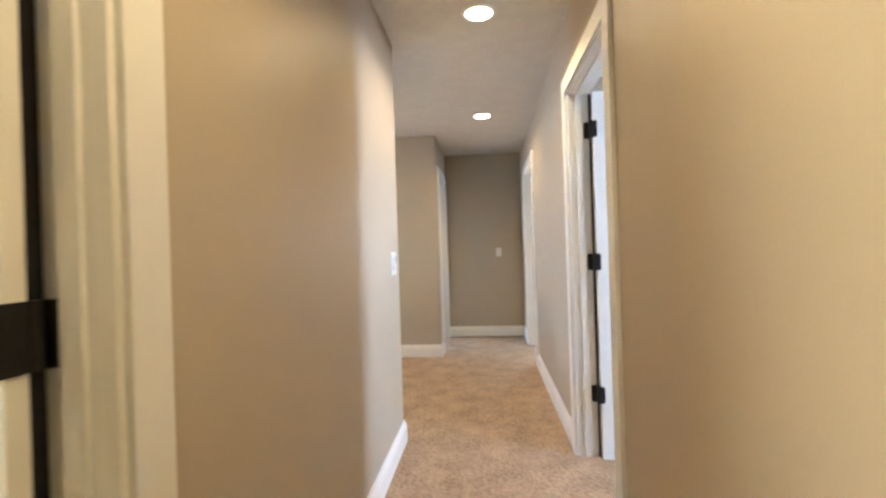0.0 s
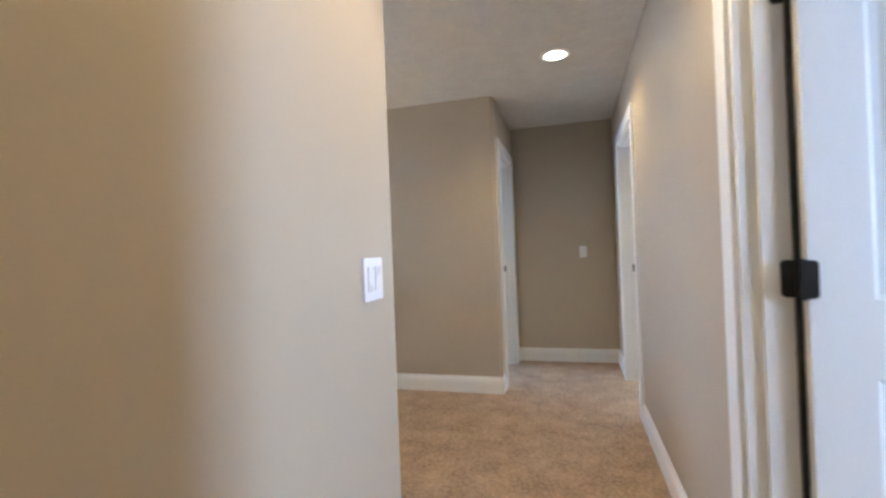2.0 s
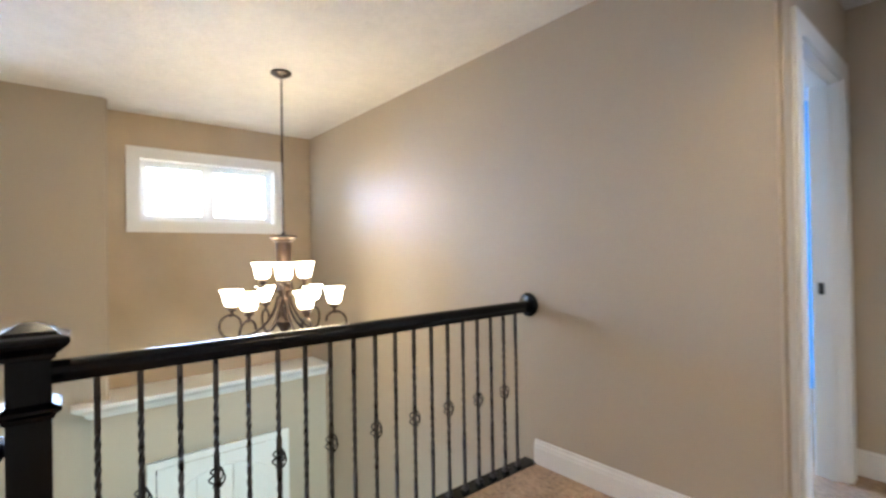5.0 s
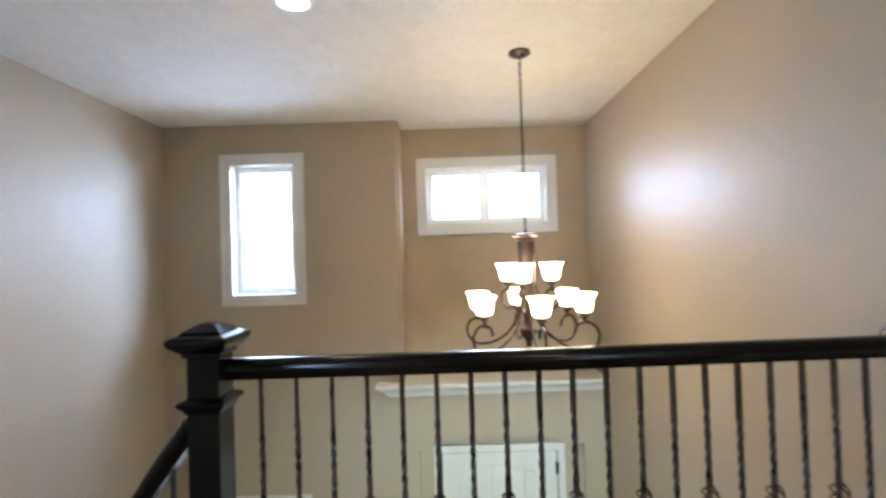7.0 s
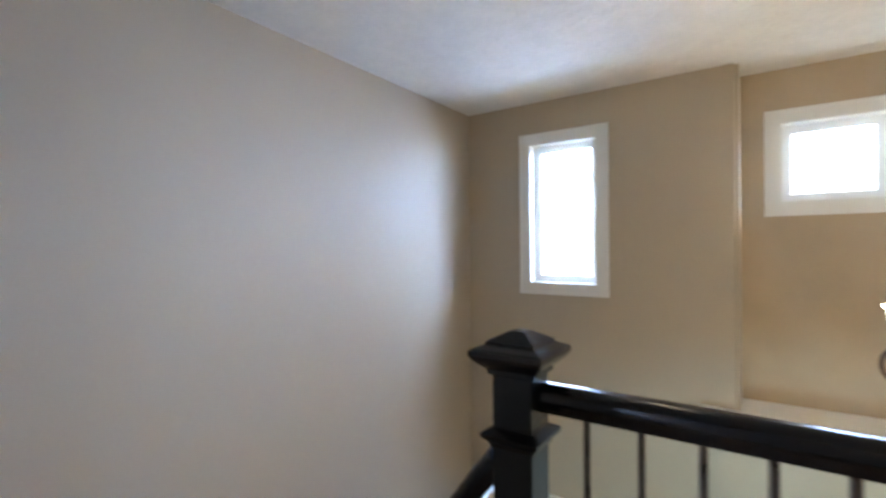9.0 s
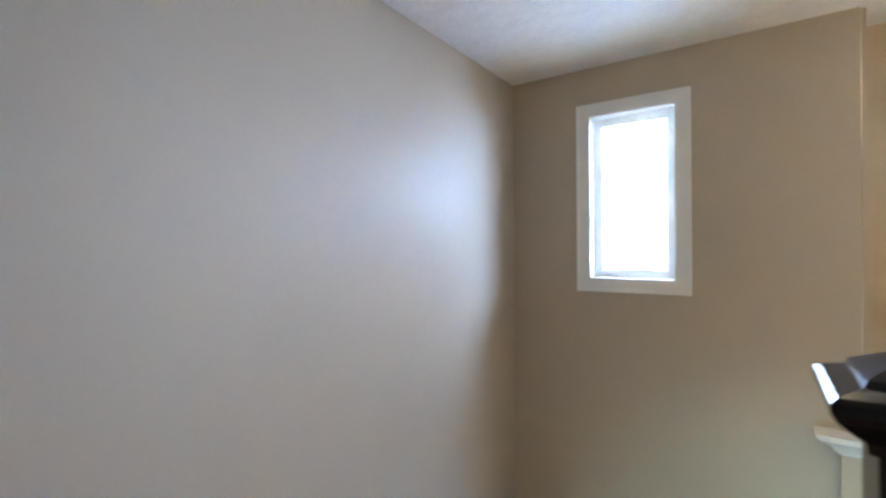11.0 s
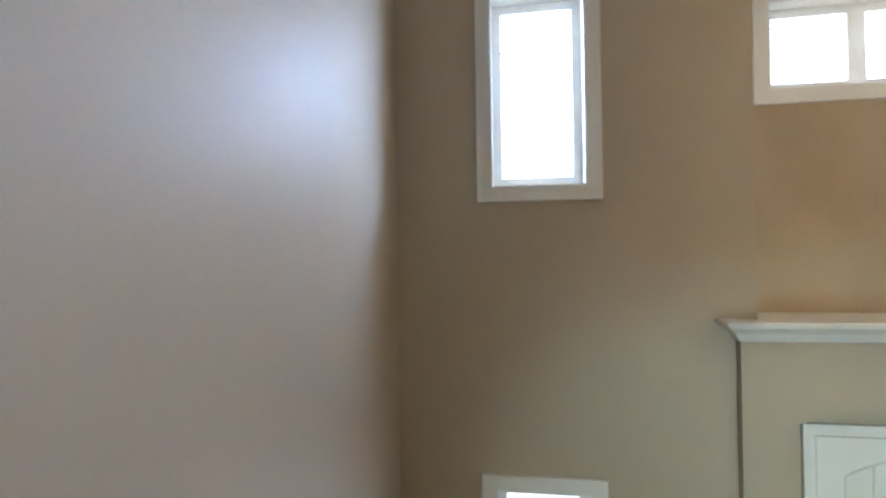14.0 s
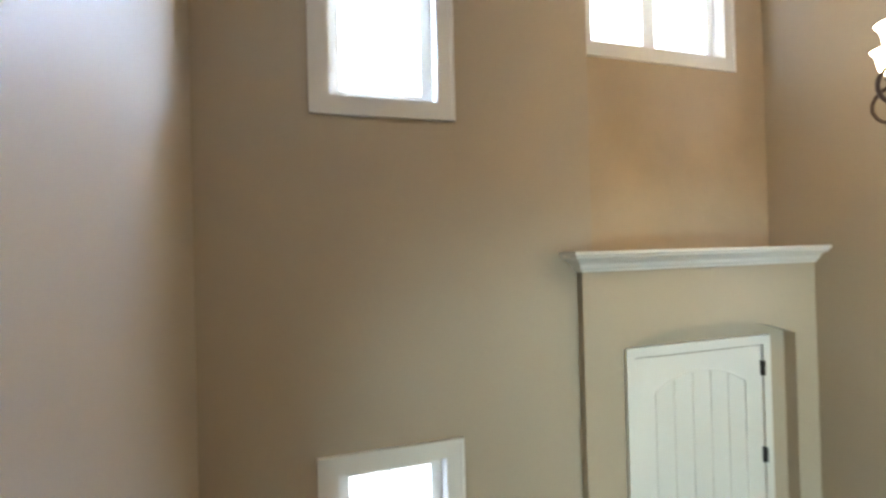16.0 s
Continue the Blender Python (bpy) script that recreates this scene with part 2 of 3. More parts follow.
set_wall(*wall("wall_mid", W2X - 0.15, NOOK, MID, MID + T, LOW, CEIL, label="tall taupe stairwell wall that carries the railing"), corners=[(NOOK, MID)])
set_wall(*wall("wall_nook", NOOK - T, NOOK, MID + T, FAR, 0, CEIL, [(*N1, 0, DOOR_H)], "taupe wall with a doorway in the end nook"))
set_wall(*wall("wall_north", NOOK - T, RIGHT + T, FAR, FAR + T, 0, CEIL, label="taupe end wall of the passage"))
set_wall(*wall("wall_back", LEFT - T, RIGHT + T, -1.7 - T, -1.7, 0, CEIL, label="plain taupe wall closing the passage"))
# rooms behind the doors
RW = [(0.65, 1.41, 0.75, 2.15), (4.2, 5.6, 0.75, 2.15)]
set_wall(*wall("wall_bedroom_east", 3.5, 3.65, -1.7, 7.6, 0, CEIL, RW, "plain bedroom wall with two windows"))
set_wall(*wall("wall_bedroom_south", RIGHT + T, 3.5, -1.7 - T, -1.7, 0, CEIL, label="plain bedroom wall"))
set_wall(*wall("wall_bedroom_split", RIGHT + T, 3.5, 3.2, 3.2 + T, 0, CEIL, label="plain wall between two bedrooms"))
set_wall(*wall("wall_bedroom_north", NOOK - T, 3.5, 7.6, 7.6 + T, 0, CEIL, [(1.1, 2.9, 0.75, 2.15)], label="plain bedroom wall with a window"))
set_wall(*wall("wall_bedroom_inner", RIGHT + T, RIGHT + 2 * T, FAR + T, 7.6, 0, CEIL, label="plain bedroom wall"))
set_wall(*wall("wall_blue_north", -3.8, NOOK - T, 7.5, 7.65, 0, CEIL, label="blue painted bedroom wall", mat=BLUE))
set_wall(*wall("wall_blue_west", -3.83, -3.68, MID + T, 7.5, 0, CEIL, [(5.5, 6.9, 0.75, 2.15)], label="blue painted bedroom wall with an added window", mat=BLUE))
set_wall(*wall("wall_blue_east", NOOK - T - 0.02, NOOK - T, FAR + T, 7.5, 0, CEIL, label="blue painted bedroom wall", mat=BLUE))
set_wall(*wall("wall_closet_west", -3.0, -2.9, -1.7, SOUTH - T, 0, CEIL, [(-1.1, 0.1, 0.85, 2.05)], label="plain wall of the first room"))
set_wall(*wall("wall_closet_south", -2.9, LEFT - T, -1.7 - T, -1.7, 0, CEIL, label="plain wall of the first room"))

tagged(part("floor", boxes((LEFT - T, RIGHT + T, -1.7, FAR + T, -0.3, 0.016), (RAILX - 0.05, LEFT - T, LEFT_END, MID, -0.3, 0.016)), CARPET),
       "tan cut-pile carpet on the upper landing", "carpet floor", kind="structure")
tagged(part("floor_bedrooms", boxes((RIGHT + T, 3.5, -1.7, 7.6, -0.3, -0.002), (-3.8, NOOK - T, MID + T, 7.5, -0.3, -0.002), (-2.9, LEFT - T, -1.7, SOUTH - T, -0.3, -0.002)), CARPET),
       "tan carpet in the side rooms", "carpet floor", kind="structure")
tagged(part("floor_foyer", boxes((W2X - 0.15, 3.65, SOUTH - T, MID + T, LOW - 0.2, LOW)), CARPET), "tan floor of the entry foyer", "floor", kind="structure")
tagged(part("ceiling", boxes((-4.9, 3.7, -1.9, 7.8, CEIL, CEIL + 0.2)), CEILING), "off-white knockdown textured ceiling", "ceiling", kind="structure")
for bx, by, w, d in ((-7.0, 2.5, 0.1, 12), (60, 2.5, 0.1, 160)):
    tagged(part("backdrop", boxes((bx - w, bx + w, by - d, by + d, LOW - 0.3, 14 if bx < 0 else 60)), HAZE), "bright hazy sky outside the windows", "sky", kind="structure")
tagged(part("backdrop", boxes((-60, 60, 62.4, 62.6, LOW - 0.3, 60)), HAZE), "bright hazy sky far outside", "sky", kind="structure")
gbm = bmesh.new()
box(gbm, -900, 900, -900, 900, LOW - 0.6, LOW - 0.35)
tagged(part("ground", gbm, GROUND), "green lawn outside the house", "ground", kind="structure")

# ---- trim ----
BASE = [(0, 0), (0.016, 0), (0.016, 0.108), (0.013, 0.115), (0.013, 0.125), (0.007, 0.133), (0.006, 0.147), (0, 0.149)]


def baseboard(path):
    """White moulded skirting along a wall; the wall lies to the left of the way walked."""
    bm = bmesh.new()
    pts = [Vector((*p, 0)) for p in path]
    rings = []
    for i, p in enumerate(pts):
        d0 = (pts[i] - pts[i - 1]).normalized() if i else (pts[1] - pts[0]).normalized()
        d1 = (pts[i + 1] - pts[i]).normalized() if i < len(pts) - 1 else d0
        n0, n1 = Vector((d0.y, -d0.x, 0)), Vector((d1.y, -d1.x, 0))
        n = (n0 + n1) / max(0.2, 1 + n0.dot(n1))
        rings.append([bm.verts.new(p + n * a + Vector((0, 0, b))) for a, b in BASE])
    for a, b in zip(rings, rings[1:]):
        for i in range(len(BASE)):
            bm.faces.new((a[i], a[(i + 1) % len(BASE)], b[(i + 1) % len(BASE)], b[i]))
    bm.faces.new(rings[0])
    bm.faces.new(rings[-1])
    tagged(part("baseboard", bm, WHITE), "white moulded wooden skirting board", "baseboard", kind="structure")


CAS = 0.085
baseboard([(RIGHT, R1[0] - CAS), (RIGHT, -1.7)])
baseboard([(RIGHT, R2[0] - CAS), (RIGHT, R1[1] + CAS)])
baseboard([(RIGHT, FAR), (RIGHT, R2[1] + CAS)])
baseboard([(NOOK, FAR), (RIGHT - 0.001, FAR)])
baseboard([(RAILX + 0.03, MID), (NOOK, MID), (NOOK, N1[0] - CAS)])
baseboard([(LEFT, L1[1] + CAS), (LEFT, LEFT_END), (LEFT - T, LEFT_END)])


def casing_rows(a0, a1, top, face, sign):
    """Door casing boards on one face."""
    out = []
    for e0, e1, b0, b1 in ((a0 - CAS, a0, 0, top), (a1, a1 + CAS, 0, top), (a0 - CAS, a1 + CAS, top, top + CAS)):
        out.append((e0, e1, b0, b1, 0.017))
    return [(min(face, face + sign * d), max(face, face + sign * d), e0, e1, b0, b1) for e0, e1, b0, b1, d in out]


def plate(*rows):
    """Thin plates with rounded corners, each facing along y."""
    bm = bmesh.new()
    for x0, x1, y0, y1, z0, z1 in rows:
        r, pts = 0.011, []
        for cx, cz, a0 in ((x1 - r, z1 - r, 0), (x0 + r, z1 - r, 90), (x0 + r, z0 + r, 180), (x1 - r, z0 + r, 270)):
            pts += [(cx + r * math.cos(radians(a0 + k * 22.5)), cz + r * math.sin(radians(a0 + k * 22.5))) for k in range(5)]
        lo, hi = [bm.verts.new((x, y0, z)) for x, z in pts], [bm.verts.new((x, y1, z)) for x, z in pts]
        bm.faces.new(lo)
        bm.faces.new(hi)
        for i in range(len(pts)):
            bm.faces.new((lo[i], lo[(i + 1) % len(pts)], hi[(i + 1) % len(pts)], hi[i]))
    return bm


def hinge(parent, x, y, z):
    """A black butt hinge: two leaves and a barrel."""
    hg = part("hinge", plate((x - 0.034, x + 0.003, y - 0.005, y + 0.002, z - 0.046, z + 0.046), (x - 0.008, x + 0.030, y - 0.041, y - 0.036, z - 0.046, z + 0.046)), HINGE_AND_GAP, parent, "black metal hinge")
    bm = lathe([(0, -0.05), (0.008, -0.05), (0.008, 0.05), (0, 0.05)], 10)
    bmesh.ops.translate(bm, verts=bm.verts, vec=(x + 0.001, y - 0.030, z))
    part("barrel", bm, HINGE_AND_GAP, hg, smooth=True)


def doorway(name, wall0, wall1, a0, a1, hinges=None, strike=None):
    """Lining, stops and casings of a doorway in a wall that runs along y."""
    ob = empty(name, pose(0, 0, 0), "white painted door frame with moulded casing", "door frame", kind="structure")
    J = 0.018
    part("lining", boxes((wall0 - 0.003, wall1 + 0.003, a0, a0 + J, 0, DOOR_H - J), (wall0 - 0.003, wall1 + 0.003, a1 - J, a1, 0, DOOR_H - J),
                         (wall0 - 0.003, wall1 + 0.003, a0, a1, DOOR_H - J, DOOR_H)), WHITE, ob)
    mx = (wall0 + wall1) / 2
    part("stop", boxes((mx - 0.018, mx + 0.018, a0 + J, a0 + J + 0.011, 0, DOOR_H - J - 0.011), (mx - 0.018, mx + 0.018, a1 - J - 0.011, a1 - J, 0, DOOR_H - J - 0.011),
                       (mx - 0.018, mx + 0.018, a0 + J, a1 - J, DOOR_H - J - 0.011, DOOR_H - J), soft=0.003), WHITE, ob)
    part("casing", boxes(*casing_rows(a0 + 0.004, a1 - 0.004, DOOR_H - 0.004, wall0, -1), soft=0.006), WHITE, ob)
    part("casing", boxes(*casing_rows(a0 + 0.004, a1 - 0.004, DOOR_H - 0.004, wall1, 1), soft=0.004), WHITE, ob)
    if strike:
        sx, sy = strike
        part("strike_plate", boxes((sx - 0.018, sx + 0.018, sy - 0.002, sy + 0.002, 0.955, 1.015), soft=0.001), HINGE_AND_GAP, ob, "black metal strike plate")
    return ob


def raised_panel(bm, a0, a1, z0, z1, y, d):
    """A sunk field with a sloping raised centre on the face at y (d: outward sign)."""
    loops = []
    for inset, depth in ((0, 0), (0.012, -0.009), (0.032, -0.009), (0.062, -0.002)):
        loops.append([bm.verts.new((a, y + d * depth, z)) for a, z in ((a0 + inset, z0 + inset), (a1 - inset, z0 + inset), (a1 - inset, z1 - inset), (a0 + inset, z1 - inset))])
    for p, q in zip(loops, loops[1:]):
        for i in range(4):
            bm.faces.new((p[i], p[(i + 1) % 4], q[(i + 1) % 4], q[i]))
    bm.faces.new(loops[-1])


def door_leaf(m, w, label):
    """A two-panel moulded white door, hinged at its local origin, along local x."""
    ob = empty("door", m, label, "door", kind="structure")
    th, st = 0.035, 0.133
    z0, z1 = 0.012, DOOR_H - 0.022
    fields = [(z0 + 0.245, z0 + 0.845), (z0 + 1.03, z1 - 0.15)]
    zs = [z0, fields[0][0], fields[0][1], fields[1][0], fields[1][1], z1]
    bm = bmesh.new()
    box(bm, 0, st, -th, 0, z0, z1)
    box(bm, w - st, w, -th, 0, z0, z1)
    for i in (0, 2, 4):
        box(bm, st, w - st, -th, 0, zs[i], zs[i + 1])
    for b0, b1 in fields:
        raised_panel(bm, st, w - st, b0, b1, 0, 1)
        raised_panel(bm, st, w - st, b0, b1, -th, -1)
    part("leaf", bm, WHITE, ob)
    return ob


d1 = doorway("door_1", RIGHT, RIGHT + T, *R1)
leaf = door_leaf(pose(RIGHT + T + 0.008, R1[1] - 0.020, 0, 0, 0, 3), 0.85, "white two-panel door standing open into a bedroom")
for hz in (0.365, 1.093, 1.82):
    hinge(d1, RIGHT + T, R1[1] - 0.019, hz)
# Black strip put in for the shade between jamb and open leaf.
part("gap_shade", boxes((RIGHT + T - 0.006, RIGHT + T + 0.0065, R1[1] - 0.030, R1[1] - 0.0185, 0.02, DOOR_H - 0.03)), HINGE_AND_GAP, d1, "black strip for the shade in the door gap")
d2 = doorway("door_2", RIGHT, RIGHT + T, *R2, strike=(RIGHT + T - 0.03, R2[1] - 0.020))
d3 = doorway("door_3", NOOK - T, NOOK, *N1, strike=(NOOK - T + 0.03, N1[1] - 0.020))
d4 = doorway("door_4", LEFT - T, LEFT, *L1)
leaf2 = door_leaf(pose(LEFT - T + 0.010, L1[1] - 0.0815, 0, 0, 0, 180), 0.78, "white two-panel door standing open into the first room")
# Same for this leaf: the dark gap's shade as a black strip.
part("gap_shade", boxes((LEFT - T - 0.010, LEFT - T + 0.007, L1[1] - 0.056, L1[1] - 0.0185, 0.02, DOOR_H - 0.03)), HINGE_AND_GAP, d4, "black strip for the shade in the door gap")
for hz in (0.36, 1.083, 1.81):
    hg = part("hinge", boxes((LEFT - T + 0.008, LEFT - T + 0.042, L1[1] - 0.0215, L1[1] - 0.0183, hz - 0.05, hz + 0.05),
                             (LEFT - T + 0.0102, LEFT - T + 0.0130, L1[1] - 0.096, L1[1] - 0.0465, hz - 0.05, hz + 0.05), soft=0.001), HINGE_AND_GAP, d4, "black metal hinge")
    bm = lathe([(0, -0.05), (0.012, -0.05), (0.012, 0.05), (0, 0.05)], 12)
    bmesh.ops.translate(bm, verts=bm.verts, vec=(LEFT - T + 0.006, L1[1] - 0.034, hz))
    part("barrel", bm, HINGE_AND_GAP, hg, smooth=True)



# ---- windows ----
def window(name, face, a0, a1, z0, z1, label, mull=0, bars=(), depth=0.15, out=-1, swap=False):
    """A vinyl window in its opening: casing, lining, sash, panes and grille. face: the inner wall face; out: the way outdoors."""
    ob = empty(name, pose(0, 0, 0), label, "window", kind="structure")

    def B(d0, d1, p0, p1, r0, r1):
        x0, x1 = sorted((face + out * d0, face + out * d1))
        return (p0, p1, x0, x1, r0, r1) if swap else (x0, x1, p0, p1, r0, r1)
    C = 0.088
    rows = [(-0.016, 0, a0 - C + 0.008, a0 + 0.008, z0 + 0.008, z1 - 0.008), (-0.016, 0, a1 - 0.008, a1 + C - 0.008, z0 + 0.008, z1 - 0.008),
            (-0.016, 0, a0 - C + 0.008, a1 + C - 0.008, z1 - 0.008, z1 + C - 0.008), (-0.016, 0, a0 - C + 0.008, a1 + C - 0.008, z0 - C + 0.008, z0 + 0.008)]
    o = C - 0.006
    rows += [(-0.022, 0, a0 - o - 0.004, a0 - o + 0.016, z0 - o + 0.016, z1 + o - 0.016), (-0.022, 0, a1 + o - 0.016, a1 + o + 0.004, z0 - o + 0.016, z1 + o - 0.016),
             (-0.022, 0, a0 - o - 0.004, a1 + o + 0.004, z1 + o - 0.016, z1 + o + 0.004), (-0.022, 0, a0 - o - 0.004, a1 + o + 0.004, z0 - o - 0.004, z0 - o + 0.016)]
    part("casing", boxes(*[B(*r) for r in rows], soft=0.003), WHITE, ob, "white painted casing")
    L = 0.012
    part("lining", boxes(B(-0.004, depth - 0.03, a0, a0 + L, z0, z1), B(-0.004, depth - 0.03, a1 - L, a1, z0, z1), B(-0.004, depth - 0.03, a0 + L, a1 - L, z1 - L, z1), B(-0.004, depth - 0.03, a0 + L, a1 - L, z0, z0 + L)), WHITE, ob)
    F = 0.058
    b0, b1, c0, c1 = a0 + L, a1 - L, z0 + L, z1 - L
    fr = [(0.085, depth - 0.02, b0, b0 + F, c0, c1), (0.085, depth - 0.02, b1 - F, b1, c0, c1), (0.085, depth - 0.02, b0 + F, b1 - F, c1 - F, c1), (0.085, depth - 0.02, b0 + F, b1 - F, c0, c0 + F)]
    if mull:
        fr.append((0.085, depth - 0.02, mull - 0.052, mull + 0.052, c0 + F, c1 - F))
    part("sash", boxes(*[B(*r) for r in fr], soft=0.006), VINYL, ob, "white vinyl sash")
    spans = [(b0 + F, mull - 0.052), (mull + 0.052, b1 - F)] if mull else [(b0 + F, b1 - F)]
    for s0, s1 in spans:
        g = part("pane", boxes(B(0.108, 0.114, s0, s1, c0 + F, c1 - F)), GLASS, ob)
        g.visible_shadow = False
    if bars:
        part("grille", boxes(*[B(0.1152, 0.119, *r) for r in bars]), GRILLE, ob, "thin grille bars")
    return ob


g1 = (W1[0] + W1[1]) / 2
window("window_1", W1X, *W1, "tall white casement window high in the stairwell wall", bars=[(W1[0] + 0.06, W1[1] - 0.06, 1.782, 1.793), (g1 - 0.005, g1 + 0.005, 1.793, 2.04)])
window("window_2", W1X, *W1LOW, "tall white casement window low in the foyer wall", bars=[(W1[0] + 0.06, W1[1] - 0.06, -1.233, -1.222), (g1 - 0.005, g1 + 0.005, -1.222, -1.0)])
window("window_3", W2X, *W2, "wide white two-pane window above the entry", mull=3.678, bars=[(W2[0] + 0.06, W2[1] - 0.06, 1.950, 1.958), (3.585, 3.592, 1.57, 1.95), (4.150, 4.157, 1.57, 1.95)])
window("window_4", 3.5, *RW[0], "white bedroom window", out=1)
window("window_5", 3.5, *RW[1], "white bedroom window", out=1)
window("window_7", 3.5, *GW, "wide white window of the lower room", out=1, mull=3.1)
# Unseen window, added to go with the first room's lamp.
window("window_8", -2.9, -1.1, 0.1, 0.85, 2.05, "white window added to light the first room", depth=0.11)
window("window_9", 7.6, 1.1, 2.9, 0.75, 2.15, "wide white bedroom window", out=1, swap=True, depth=0.12, mull=2.0)
# Unseen window, placed where its lamp reaches the blue north wall.
window("window_6", -3.68, 5.5, 6.9, 0.75, 2.15, "white bedroom window")

# ---- entry portal with arched niche ----
FACE0, SKEW = -4.282, -0.026


def face_x(y):
    return FACE0 + SKEW * (y - 2.761)


O0, O1, SPRING, RISE = 3.003, 4.450, -0.478, 0.118


def arch(n=24):
    c, half = (O0 + O1) / 2, (O1 - O0) / 2
    rad = (half * half + RISE * RISE) / (2 * RISE)
    a = math.asin(half / rad)
    return [(c + rad * math.sin(t), SPRING + RISE - rad + rad * math.cos(t)) for t in (-a + 2 * a * i / n for i in range(n + 1))]


bm = bmesh.new()
P0, P1, PT = 2.761, MID, 0.06
outline = arch()
grid = {}


def at(y, z):
    key = (round(y, 5), round(z, 5))
    if key not in grid:
        grid[key] = bm.verts.new((face_x(y), y, z))
    return grid[key]


for y0, y1 in ((P0, O0), (O1, P1)):
    bm.faces.new((at(y0, LOW), at(y1, LOW), at(y1, SPRING), at(y0, SPRING)))
    bm.faces.new((at(y0, SPRING), at(y1, SPRING), at(y1, PT), at(y0, PT)))
for (y0, z0), (y1, z1) in zip(outline, outline[1:]):
    bm.faces.new((at(y0, z0), at(y1, z1), at(y1, PT), at(y0, PT)))
back = bmesh.ops.extrude_face_region(bm, geom=list(bm.faces))
for v in back["geom"]:
    if isinstance(v, bmesh.types.BMVert):
        v.co.x = W1X + 0.001 if v.co.y < BUMP else W2X + 0.001
tagged(part("wall_portal", bm, PAINT), "taupe entry surround with a shallow arched niche", "wall", kind="structure")

CROWN = [(0, 0), (0.010, 0), (0.014, 0.014), (0.026, 0.022), (0.034, 0.045), (0.054, 0.066), (0.075, 0.078), (0.080, 0.084), (0.080, 0.094), (0.094, 0.098), (0.094, 0.118), (0, 0.118)]
bm = bmesh.new()
rings = []
for px, py, nx, ny in ((W1X + 0.001, P0, 0, -1), (face_x(P0), P0, 1, -1), (face_x(P1), P1, 1, 0)):
    rings.append([bm.verts.new((px + nx * a * 1.22, py + ny * a * 1.2, b - 0.004)) for a, b in CROWN])
for a, b in zip(rings, rings[1:]):
    for i in range(len(CROWN)):
        bm.faces.new((a[i], a[(i + 1) % len(CROWN)], b[(i + 1) % len(CROWN)], b[i]))
bm.faces.new(rings[0])
bm.faces.new(rings[-1])
ledge = part("crown_ledge", bm, WHITE)
tagged(ledge, "white crown moulding ledge over the entry surround", "ledge", kind="structure")
bm = bmesh.new()
lid = [(W1X + 0.001, P0), (face_x(P0), P0), (face_x(P1), P1 - 0.001), (W2X + 0.001, P1 - 0.001), (W2X + 0.001, BUMP + 0.001), (W1X + 0.001, BUMP + 0.001)]
lo, hi = [bm.verts.new((x, y, PT)) for x, y in lid], [bm.verts.new((x, y, 0.1085)) for x, y in lid]
bm.faces.new(lo)
bm.faces.new(hi)
for i in range(6):
    bm.faces.new((lo[i], lo[(i + 1) % 6], hi[(i + 1) % 6], hi[i]))
part("shelf_top", bm, WHITE, ledge)

# front door in the niche
NICHE = pose(-4.408, 3.0, 0)
nb = part("wall_niche_back", boxes((-0.10, 0, -0.12, 1.50, LOW, PT - 0.01)), PAINT)
nb.matrix_world = NICHE
tagged(nb, "taupe back of the entry niche", "wall", kind="structure")
PB = 0.0
DC0, DC1, DT = 0.124, 1.292, -0.488
fd = empty("front_door", NICHE, "white plank-panelled entry door with an arched field, closed", "door", kind="structure")
part("casing", boxes((PB, PB + 0.026, DC0, DC0 + 0.062, LOW, DT - 0.062), (PB, PB + 0.026, DC1 - 0.062, DC1, LOW, DT - 0.062), (PB, PB + 0.026, DC0, DC1, DT - 0.062, DT), soft=0.004), WHITE, fd)
E0, E1, ET = DC0 + 0.072, DC1 - 0.072, DT - 0.072
F0, F1, FT, FR = E0 + 0.145, E1 - 0.145, ET - 0.225, 0.113
fc, fh = (F0 + F1) / 2, (F1 - F0) / 2
frad = (fh * fh + FR * FR) / (2 * FR)


def field_top(y):
    return FT + FR - frad + math.sqrt(max(0.0, frad * frad - (y - fc) ** 2))


bm = bmesh.new()
# Dark strips laid behind the gap, painting its shade round the leaf.
part("gap_shade", boxes((PB + 0.001, PB + 0.003, DC0 + 0.0622, DC0 + 0.0715, LOW, ET + 0.004), (PB + 0.001, PB + 0.003, DC1 - 0.0715, DC1 - 0.062, LOW, ET + 0.004), (PB + 0.001, PB + 0.003, DC0 + 0.062, DC1 - 0.062, ET + 0.0005, DT - 0.0622)), HINGE_AND_GAP, fd, "dark strips for the shade round the door leaf")
D0, D1, ZB = PB + 0.004, PB + 0.014, LOW + 0.25
box(bm, D0, D1, E0, F0, LOW + 0.01, ET)
box(bm, D0, D1, F1, E1, LOW + 0.01, ET)
box(bm, D0, D1, F0, F1, LOW + 0.01, ZB)
ys = [F0 + (F1 - F0) * i / 20 for i in range(21)]
for y0, y1 in zip(ys, ys[1:]):
    q = [(y0, field_top(y0)), (y1, field_top(y1)), (y1, ET), (y0, ET)]
    a, b = [bm.verts.new((D0, y, z)) for y, z in q], [bm.verts.new((D1, y, z)) for y, z in q]
    bm.faces.new(b)
    bm.faces.new((a[0], a[1], b[1], b[0]))
part("leaf", bm, WHITE, fd)
